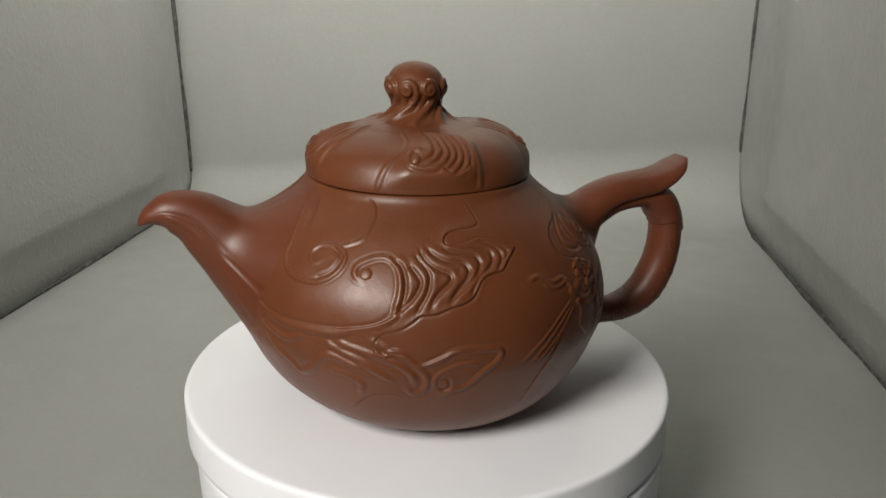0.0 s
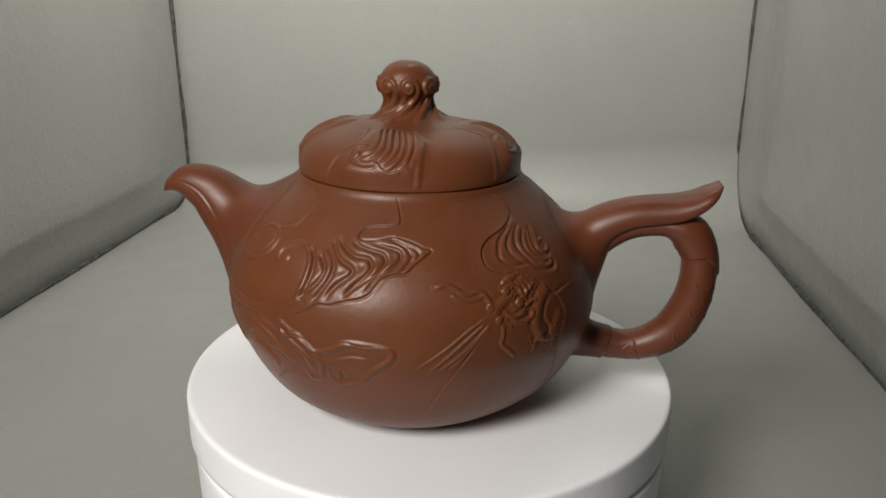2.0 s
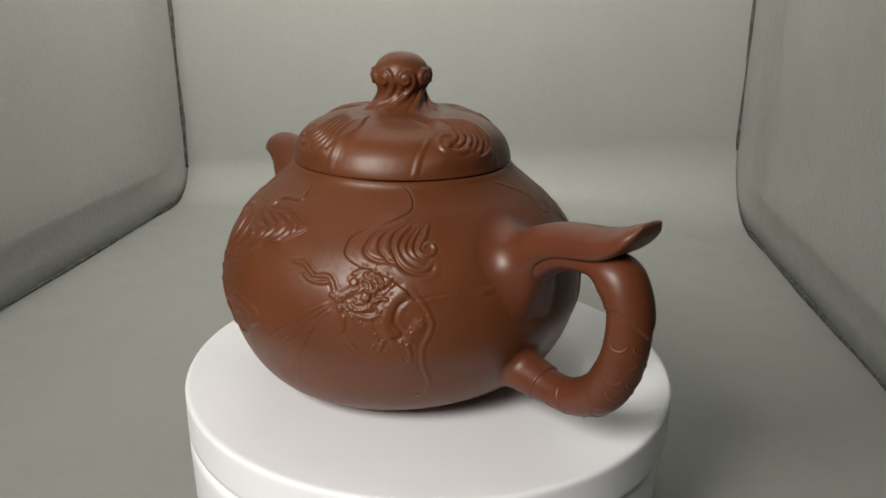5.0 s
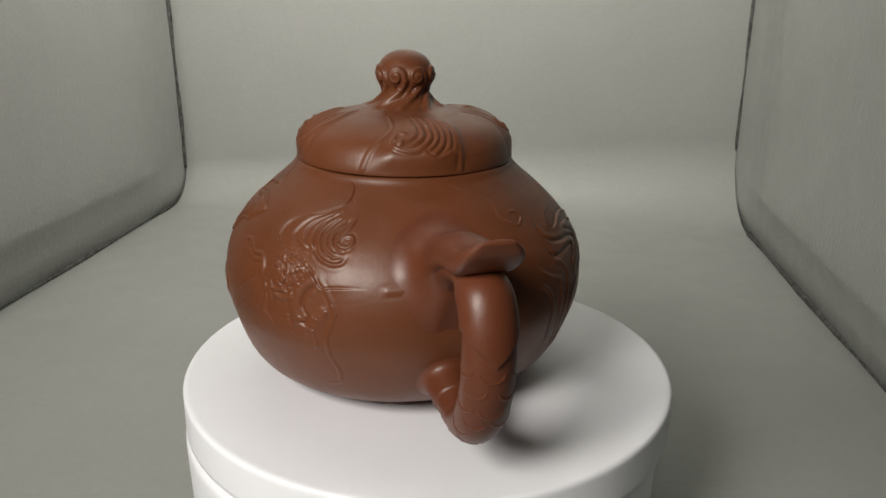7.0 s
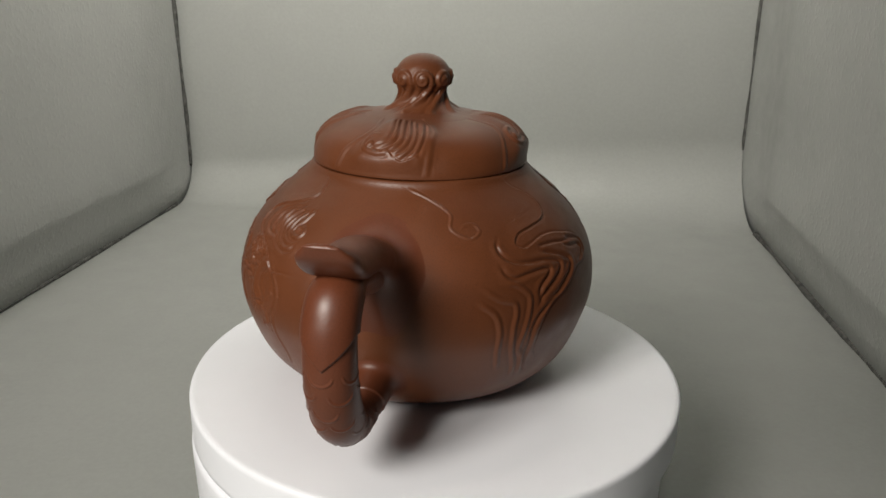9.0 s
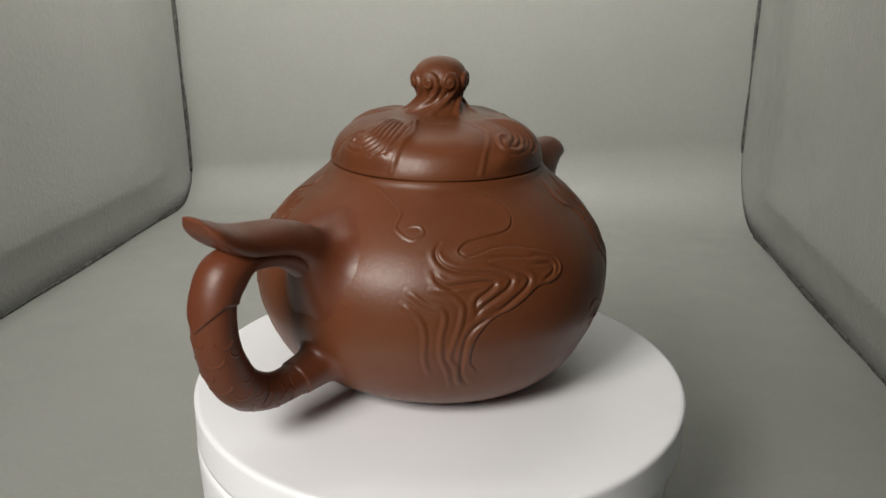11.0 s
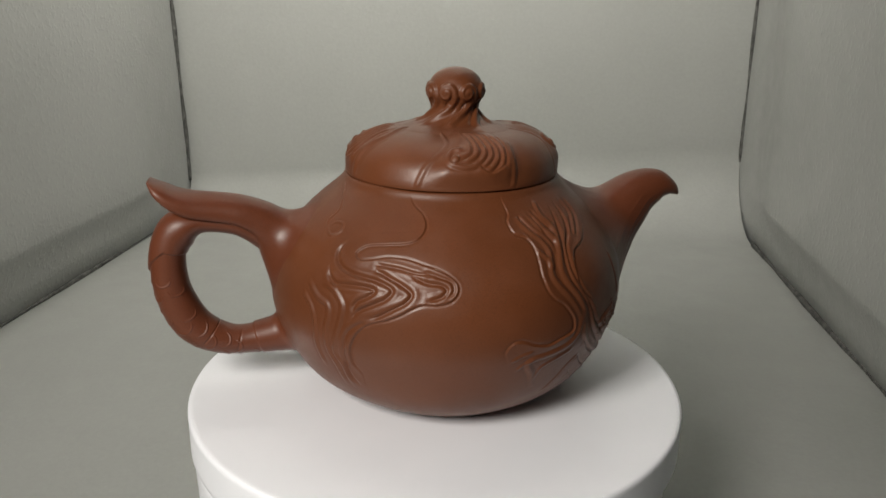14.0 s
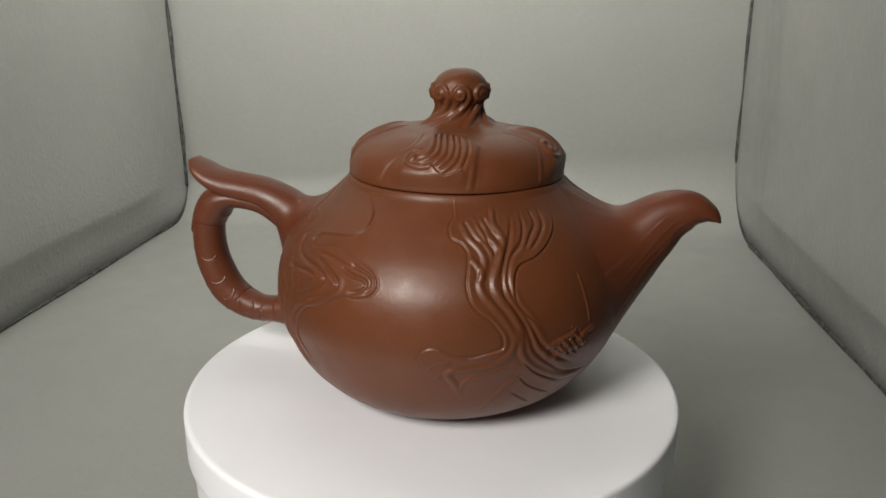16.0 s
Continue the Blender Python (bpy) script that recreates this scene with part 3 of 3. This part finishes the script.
# one of the four cloud motifs of the lid
LID_RELIEF = (
    ("swirl", 0.6, 0.5, [(-102, 13.6), (-107.4, 13.6), (-109.9, 11.9), (-109.3, 9.9), (-106.2, 8.9), (-100.4, 8.4), (-94, 8.9)]),
    ("bump", 1.1, 0.7, [(-106.2, 10.7)]),
    ("groove", 0.5, 0.42, [(-101.1, 23), (-96.5, 17.4), (-96, 13.6), (-98.5, 11.5), (-103.3, 10.3)]),
    ("groove", 0.5, 0.42, [(-96, 23), (-92.1, 15.7), (-91.8, 12.7), (-95.2, 10.5), (-100.4, 9.4)]),
    ("groove", 0.5, 0.42, [(-89.9, 22.4), (-87.9, 15.7), (-87.8, 12.2), (-91.1, 9.9), (-94.3, 9)]),
    ("groove", 0.5, 0.42, [(-85.6, 21.3), (-83.6, 15.4), (-84.6, 11.6), (-87.8, 9.4), (-92, 8)]),
    ("groove", 0.5, 0.36, [(-81, 20.3), (-80.1, 14.4), (-81.5, 10.7), (-84.7, 8.4), (-88.6, 7.1)]),
    ("groove", 0.5, 0.36, [(-75.3, 19.6), (-75.7, 14.7), (-77.6, 11.1), (-79.9, 8.4)]),
    ("edge", 0.6, -0.34, [(-79.5, 8.6), (-83.4, 7.5), (-88, 6.8), (-91.6, 7.6), (-94.3, 8.9)]),
    ("fold", 0.55, 0.24, [(-76.1, 30.7), (-76, 24.5), (-71.1, 19.8), (-69.9, 16.4), (-72.4, 12.6), (-74.4, 8.2), (-76.7, 0)]),
    ("fold", 0.55, 0.24, [(-133.2, 31.3), (-120.5, 24.6), (-112.6, 18.4), (-113.2, 14.7), (-117.6, 11.3), (-121.8, 7.7), (-126.2, 0)]),
)
LID_TURNS = (0, 91, 184, 272)  # degrees from the first motif to each


class Carving:
    """Heights in mm over a grid that runs round (degrees) and along (mm), with the radius in mm of each row."""

    def __init__(self, degrees, along, radius):
        self.a, self.v, self.r = degrees, along, radius
        self.h = np.zeros((len(along), len(degrees)))

    def patch(self, a_low, a_high, v_low, v_high):
        rows = np.nonzero((self.v >= v_low) & (self.v <= v_high))[0]
        middle = (a_low + a_high) / 2
        turn = (self.a - middle + 180) % 360 - 180
        columns = np.nonzero(np.abs(turn) <= (a_high - a_low) / 2)[0]
        return rows, columns, turn[columns] + middle

    def stroke(self, points, width, height, kind=""):
        p = np.asarray(points, float)
        radius = np.interp(p[:, 1], self.v, self.r).mean()
        k = math.radians(1) * max(radius, 1.5)
        flat = p * [k, 1]
        length = np.linalg.norm(np.diff(flat, axis=0), axis=1).sum()
        c = smooth_curve(flat, int(max(12, length / 0.3)))
        reach = 4.5 * width
        rows, columns, a = self.patch(c[:, 0].min() / k - reach / k, c[:, 0].max() / k + reach / k, c[:, 1].min() - reach, c[:, 1].max() + reach)
        if not len(rows) or not len(columns):
            return
        x, y = np.meshgrid(a * k, self.v[rows])
        best, side, where = np.full(x.shape, 1e9), np.zeros(x.shape), np.zeros(x.shape)
        step = np.gradient(c, axis=0)
        for i, ((cx, cy), (dx, dy)) in enumerate(zip(c, step)):
            ex, ey = x - cx, y - cy
            d = ex * ex + ey * ey
            near = d < best
            best[near] = d[near]
            side[near] = (dx * ey - dy * ex)[near]
            where[near] = i / len(c)
        d = np.sqrt(best) * np.sign(side)
        fade = smoothstep(0, 0.10, where) * smoothstep(1.0, 0.88, where) * 0.85 + 0.15
        if kind == "groove":
            f = height * (0.45 * np.exp(-((np.abs(d) - 1.9 * width) / (1.3 * width)) ** 2) - np.exp(-(d / (0.8 * width)) ** 2))
        elif height > 0:
            f = height * np.exp(-1.1 * (d / width) ** 2) - 0.25 * height * np.exp(-((np.abs(d) - 1.6 * width) / (0.6 * width)) ** 2)
        else:
            f = -height * (smoothstep(-0.35 * width, 0.35 * width, d) * np.exp(-np.maximum(d, 0) / (1.9 * width)) - 0.5 * np.exp(-((d + 0.45 * width) / (0.45 * width)) ** 2))
        self.h[np.ix_(rows, columns)] += f * fade * (np.sqrt(best) < reach)

    def bump(self, a0, v0, radius, height):
        k = math.radians(1) * np.interp(v0, self.v, self.r)
        rows, columns, a = self.patch(a0 - 1.5 * radius / k, a0 + 1.5 * radius / k, v0 - 1.5 * radius, v0 + 1.5 * radius)
        x, y = np.meshgrid((a - a0) * k, self.v[rows] - v0)
        d = np.hypot(x, y) / radius
        self.h[np.ix_(rows, columns)] += height * np.sqrt(np.clip(1 - d * d, 0, 1))

    def dome(self, a0, v0, radius, height):
        k = math.radians(1) * np.interp(v0, self.v, self.r)
        rows, columns, a = self.patch(a0 - radius / k, a0 + radius / k, v0 - radius, v0 + radius)
        x, y = np.meshgrid((a - a0) * k, self.v[rows] - v0)
        d = np.clip(np.hypot(x, y) / radius, 0, 1)
        self.h[np.ix_(rows, columns)] += height * np.cos(d * np.pi / 2) ** 2

    def carve(self, relief, turn=0.0):
        for kind, width, height, points in relief:
            if kind == "bump":
                (self.bump if width < 1.8 else self.dome)(points[0][0] + turn, points[0][1], width, height)
            else:
                self.stroke([(a + turn, v) for a, v in points], width, height, kind)

    def heights(self, limit=0.75):
        return limit * np.tanh(0.85 * self.h / limit)


def arc_length(line):
    return np.concatenate([[0], np.cumsum(np.hypot(np.diff(line[:, 0]), np.diff(line[:, 1])))])


def turned(line, degrees, heights):
    """A lathed surface pushed out by heights; line and heights in mm."""
    dr, dz = np.gradient(line[:, 0]), np.gradient(line[:, 1])
    size = np.hypot(dr, dz)
    nr, nz = dz / size, -dr / size
    a = np.radians(degrees)
    r = line[:, :1] + nr[:, None] * heights
    z = line[:, 1:2] + nz[:, None] * heights
    rise = z - 20
    return np.stack([r * np.cos(a) + LEAN[0] * rise, r * np.sin(a) + LEAN[1] * rise, z], -1)


BODY_SKIN = smooth_curve(BODY_LINE[1:], 480)


BODY_Z = np.maximum.accumulate(BODY_SKIN[:, 1] + np.arange(len(BODY_SKIN)) * 1e-9)


def to_body(points):
    """Distance in mm from points to the body's plain skin."""
    rise = points[..., 2] - 20
    rho = np.hypot(points[..., 0] - LEAN[0] * rise, points[..., 1] - LEAN[1] * rise)
    return (rho - np.interp(points[..., 2], BODY_Z, BODY_SKIN[:, 0])) * 0.85


def onto_body(points, sink=0.12):
    """Points moved level onto the body's skin, and a little under it."""
    rise = points[..., 2] - 20
    x, y = points[..., 0] - LEAN[0] * rise, points[..., 1] - LEAN[1] * rise
    k = (np.interp(points[..., 2], BODY_Z, BODY_SKIN[:, 0]) - sink) / np.hypot(x, y)
    return np.stack([x * k + LEAN[0] * rise, y * k + LEAN[1] * rise, points[..., 2]], -1)


def eased(rings, count, passes, under=1.0):
    """The first rings evened out along the tube, to round the hollow at its root."""
    out = rings.copy()
    weight = np.clip((count - np.arange(1, count)) / (count * 0.5), 0, 1)[:, None, None] * 0.5
    weight = weight * np.clip((np.arange(1, count) - 3) / 12, 0, 1)[:, None, None]
    height = rings[count, :, 2]
    high = (height - height.min()) / np.ptp(height)
    weight = weight * np.clip(under + (1 - under) * (high - 0.1) * 2.0, under, 1)[None, :, None]
    for _ in range(passes):
        out[1:count] += weight * (0.5 * (out[:count - 1] + out[2:count + 1]) - out[1:count])
    return out


def rooted(rings, line, gap, flare, soft=(0.55, 0.12), further=0.0):
    """Rings from root to tip, the root drawn out in a hollow curve onto the body."""
    rows, columns, _ = rings.shape
    away = to_body(rings)
    away[rows // 2:] = 99.0
    first = rows - np.argmax((away < gap)[::-1], axis=0)
    if further:
        first = np.minimum(rows - np.argmax((away < further)[::-1], axis=0), first + rows // 8)
    first = np.clip(first, 1, rows - 4)
    across = np.arange(columns)
    # even the start round the tube so that the root runs smoothly
    wave = np.fft.rfft(first.astype(float))
    wave[5:] = 0
    even = np.fft.irfft(wave, columns)
    first = np.clip(even + np.max(first - even), 1, rows - 5)
    low = np.floor(first).astype(int)
    part = (first - low)[:, None]
    p0 = rings[low, across] * (1 - part) + rings[low + 1, across] * part
    ahead = p0 - (rings[low + 2, across] * (1 - part) + rings[low + 3, across] * part)
    ahead /= np.linalg.norm(ahead, axis=1, keepdims=True)
    centre = np.stack([line[low, 0], 0 * low, line[low, 1]], -1)
    out = p0 - centre
    out /= np.linalg.norm(out, axis=1, keepdims=True)
    # how far it is to the body straight on
    steps = np.arange(0.0, 45.0, 0.5)
    hit = to_body(p0[None] + ahead[None] * steps[:, None, None]) < 0
    reach = np.where(hit.any(axis=0), steps[np.argmax(hit, axis=0)], 8.0)
    wave = np.fft.rfft(reach)
    wave[7:] = 0
    reach = np.fft.irfft(wave, columns)[:, None]
    foot = p0 + ahead * reach
    p1 = p0 + ahead * reach * soft[0]
    p2 = onto_body(foot + out * flare * soft[1], 0.0)
    p3 = onto_body(foot + out * flare)
    t = np.linspace(0, 1, 26)[:, None, None]
    root = p3 * (1 - t) ** 3 + 3 * p2 * (1 - t) ** 2 * t + 3 * p1 * (1 - t) * t ** 2 + p0 * t ** 3
    rest = []
    for u in np.linspace(0, 1, rows)[1:]:
        at = first + (rows - 1 - first) * u
        i = np.minimum(np.floor(at).astype(int), rows - 2)
        f = (at - i)[:, None]
        rest.append(rings[i, across] * (1 - f) + rings[i + 1, across] * f)
    return np.concatenate([root, np.array(rest)], 0)


def body():
    line = BODY_SKIN
    degrees = np.arange(1500) * 0.24
    carving = Carving(degrees, arc_length(line), line[:, 0])
    carving.carve(BODY_RELIEF)
    grain = random.Random(4)
    for name, width, height, points in BODY_RELIEF:
        if name in ("horn", "mane", "claw"):
            for _ in range(24):
                a, v = points[grain.randrange(len(points))]
                carving.bump(a + grain.gauss(0, 1.3), v + grain.gauss(0, 1.0), grain.uniform(0.25, 0.4), grain.uniform(0.12, 0.22))
    soft = smoothstep(2.0, 9.0, line[:, 1])[:, None]
    round_at, up_at = np.radians(degrees)[None, :], carving.v[:, None]
    slow = 0.12 * np.sin(3 * round_at + up_at * 0.07) + 0.08 * np.sin(7 * round_at - up_at * 0.1)
    foot = 1.7 * np.sin(round_at) ** 2 * smoothstep(24.0, 4.0, line[:, 1])[:, None]
    heights = carving.heights() * smoothstep(63.5, 61.8, line[:, 1])[:, None] + slow * soft + foot * smoothstep(0.0, 1.5, line[:, 1])[:, None]
    return grid_mesh("body", turned(line, degrees, heights) * MM, True, CLAY, teapot, "", (0,))


def lid():
    line = smooth_curve(LID_LINE, 240)
    degrees = np.arange(900) * 0.4
    carving = Carving(degrees, arc_length(line), line[:, 0])
    for turn in LID_TURNS:
        carving.carve(LID_RELIEF, turn)
    # each motif lies on a raised petal between two folds
    right = np.interp(carving.v, (3.7, 10.7, 16.0, 23.0, 32.0), (-74, -70, -67, -70, -71))[:, None]
    left = np.interp(carving.v, (3.5, 8.0, 12.6, 20.0, 29.0), (-121, -117, -113, -111, -112))[:, None]
    petal = np.zeros_like(carving.h)
    for turn in LID_TURNS:
        a = (degrees[None, :] - turn + 95 + 180) % 360 - 180 - 95
        petal += smoothstep(left - 3.0, left + 9.0, a) * smoothstep(right + 3.0, right - 9.0, a)
    petal *= 1.05 * (smoothstep(3.0, 7.5, carving.v) * smoothstep(28.0, 19.0, carving.v))[:, None]
    heights = (carving.heights(0.9) + petal) * smoothstep(11.5, 15.5, line[:, 0])[:, None] * smoothstep(64.3, 65.9, line[:, 1])[:, None]
    ob = grid_mesh("lid", turned(line, degrees, heights) * MM, True, CLAY, teapot)
    # the knob: a cap over a ring of eight scrolls on a twisted stem
    line = smooth_curve(KNOB_LINE, 170)
    degrees = np.arange(600) * 0.6
    v = arc_length(line)
    knob = Carving(degrees, v, np.maximum(line[:, 0], 3.0))
    ring = float(v[np.argmin(np.hypot(line[:, 0] - 7.6, line[:, 1] - 86.6))])
    for i in range(8):
        at = 45 * i + 13
        knob.dome(at, ring, 3.9, 1.35)
        size = math.radians(1) * 7.6
        spiral = []
        for j in range(15):
            turn, reach = math.radians(-20 + j * 38), 2.6 * (1 - j / 16)
            spiral.append((at + reach * math.cos(turn) / size, ring + reach * math.sin(turn)))
        knob.stroke(spiral, 0.5, 0.45)
        knob.stroke([(at + 20, ring + 0.5), (at + 19, ring - 2.0), (at + 6, ring - 4.5), (at - 16, ring - 7.0), (at - 30, ring - 9.5), (at - 34, ring - 12)], 0.9, 0.75)
        knob.stroke([(at + 2, ring - 2.8), (at - 6, ring - 4.6), (at - 26, ring - 7.2)], 0.5, -0.5)
    grid_mesh("knob", turned(line, degrees, knob.heights(1.9) * smoothstep(14.0, 9.0, line[:, 0])[:, None]) * MM, True, CLAY, ob, "cap and ring of carved scrolls on a twisted stem", (-1,))


def tube_carving(path, rows, columns):
    line = smooth_curve(path, rows)
    return line, Carving(np.arange(columns) * 360 / columns, arc_length(line), (line[:, 2] + line[:, 3]) / 2)


def push(rings, line, heights):
    centre = np.stack([line[:, 0], 0 * line[:, 0], line[:, 1]], -1)[:, None, :]
    out = rings - centre
    return rings + out / np.maximum(np.linalg.norm(out, axis=-1, keepdims=True), 1e-6) * heights[..., None]


def spout():
    line, carving = tube_carving(SPOUT_PATH, 200, 160)
    end = carving.v[-1]
    carving.stroke([(-100, end - 6.5), (-96, end - 11), (-90, end - 17), (-80, end - 25), (-66, end - 33), (-52, end - 40)], 1.0, -0.36)
    carving.stroke([(-88, end - 6.5), (-80, end - 12), (-72, end - 18), (-62, end - 26), (-50, end - 34)], 0.8, 0.3)
    for a, s in ((100, 15), (84, 12), (70, 9), (60, 14), (52, 17)):
        carving.stroke([(a, end - s), (a - 6, end - s - 6), (a * 0.9 - 2, end - s - 12), (70, end - 33), (64, end - 40)], 0.4, 0.17)
    rings = tube(line, 1.0, 160)
    grid_mesh("spout", eased(rooted(push(rings, line, carving.heights()), line, 4.0, 16.0, (0.5, 0.36), 12.0), 90, 600, 0.12) * MM, True, RED_CLAY, teapot, "curved spout drawn out to a beak", (-1,))


def handle():
    line, carving = tube_carving(HANDLE_LOOP, 600, 256)
    s = carving.v
    top = float(s[np.argmin(np.hypot(line[:, 0] - 76.2, line[:, 1] - 48.4))])
    scales = random.Random(9)
    for row in range(10):
        for k in range(-1, 2):
            if scales.random() < 0.15:
                continue
            a0, s0 = k * 76 + (38 if row % 2 else 0) + scales.uniform(-7, 7), top + 13.5 + row * 3.8 + scales.uniform(-0.6, 0.6)
            arc = [(a0 + 29 * math.cos(math.radians(b)), s0 + 2.2 * math.sin(math.radians(b))) for b in range(10, 171, 32)]
            carving.stroke(arc, 0.28, 0.24)
    around = np.radians(carving.a)
    wrapped = np.abs((around + np.pi) % (2 * np.pi) - np.pi)
    edge = top + 6.0 + 6.5 * np.clip(1 - wrapped / 1.35, 0, 1)
    sheath = 0.55 * smoothstep(0.35, -0.35, s[:, None] - edge[None, :]) * smoothstep(top - 8, top - 2, s)[:, None]
    far = s[-1]
    cuff = 0.45 * smoothstep(-0.3, 0.3, s[:, None] - (far - 16 + 0.8 * np.cos(around)[None, :]))
    rings_cut = sum(-0.25 * np.exp(-((s[:, None] - (far - at - 0.9 * np.cos(around - 0.6)[None, :])) / 0.22) ** 2) * smoothstep(0.1, 0.5, np.sin(around * 1.0 + phase))[None, :]
                    for at, phase in ((21, 0.3), (25, 2.6), (30, -0.8)))
    rings = tube(line, 1.0, 256)
    full = push(rings, line, carving.heights() + sheath + cuff + rings_cut)
    ob = grid_mesh("handle", rooted(full[::-1], line[::-1], 3.0, 4.0) * MM, True, RED_CLAY, teapot, "ring handle with incised scales", (-1,))
    # the thumb rest: a leaf-like bar, rounded above and flat below
    line = smooth_curve(HANDLE_UPPER, 200)
    rings = tube(line, 1.0, 160)
    a = np.arange(160) * 2 * np.pi / 160
    under = np.cos(a)[None, :] < 0
    s = arc_length(line)
    flat = smoothstep(14, 24, s)[:, None] * under * (0.55 * np.abs(np.cos(a))[None, :])
    centre = np.stack([line[:, 0], 0 * line[:, 0], line[:, 1]], -1)[:, None, :]
    dx, dz = np.gradient(line[:, 0]), np.gradient(line[:, 1])
    size = np.hypot(dx, dz)
    up = np.stack([-dz / size, 0 * dx, dx / size], -1)[:, None, :]
    drop = ((rings - centre) * up).sum(-1, keepdims=True)
    rings = rings - up * drop * flat[..., None]
    grid_mesh("thumb_rest", eased(rooted(rings, line, 6.0, 7.5, (0.5, 0.2)), 44, 60) * MM, True, RED_CLAY, ob, "smooth leaf-shaped thumb rest", (-1,))


body()
lid()
spout()
handle()


# ---- movement ----
def motions():
    rows = []
    for k in range(33):
        t = k * 0.5
        a = SPIN * t
        rows.append((t, pose(0, 0, 0, 0, 0, a) @ pose(CENTRE[0], CENTRE[1], 0.0002, 0, 0, HANDLE_AT)))
    walk(teapot, rows)
    walk(platter, [(k * 0.5, pose(0, 0, 0, 0, 0, SPIN * k * 0.5) @ pose(*OFF_AXIS, 0)) for k in range(33)])


motions()
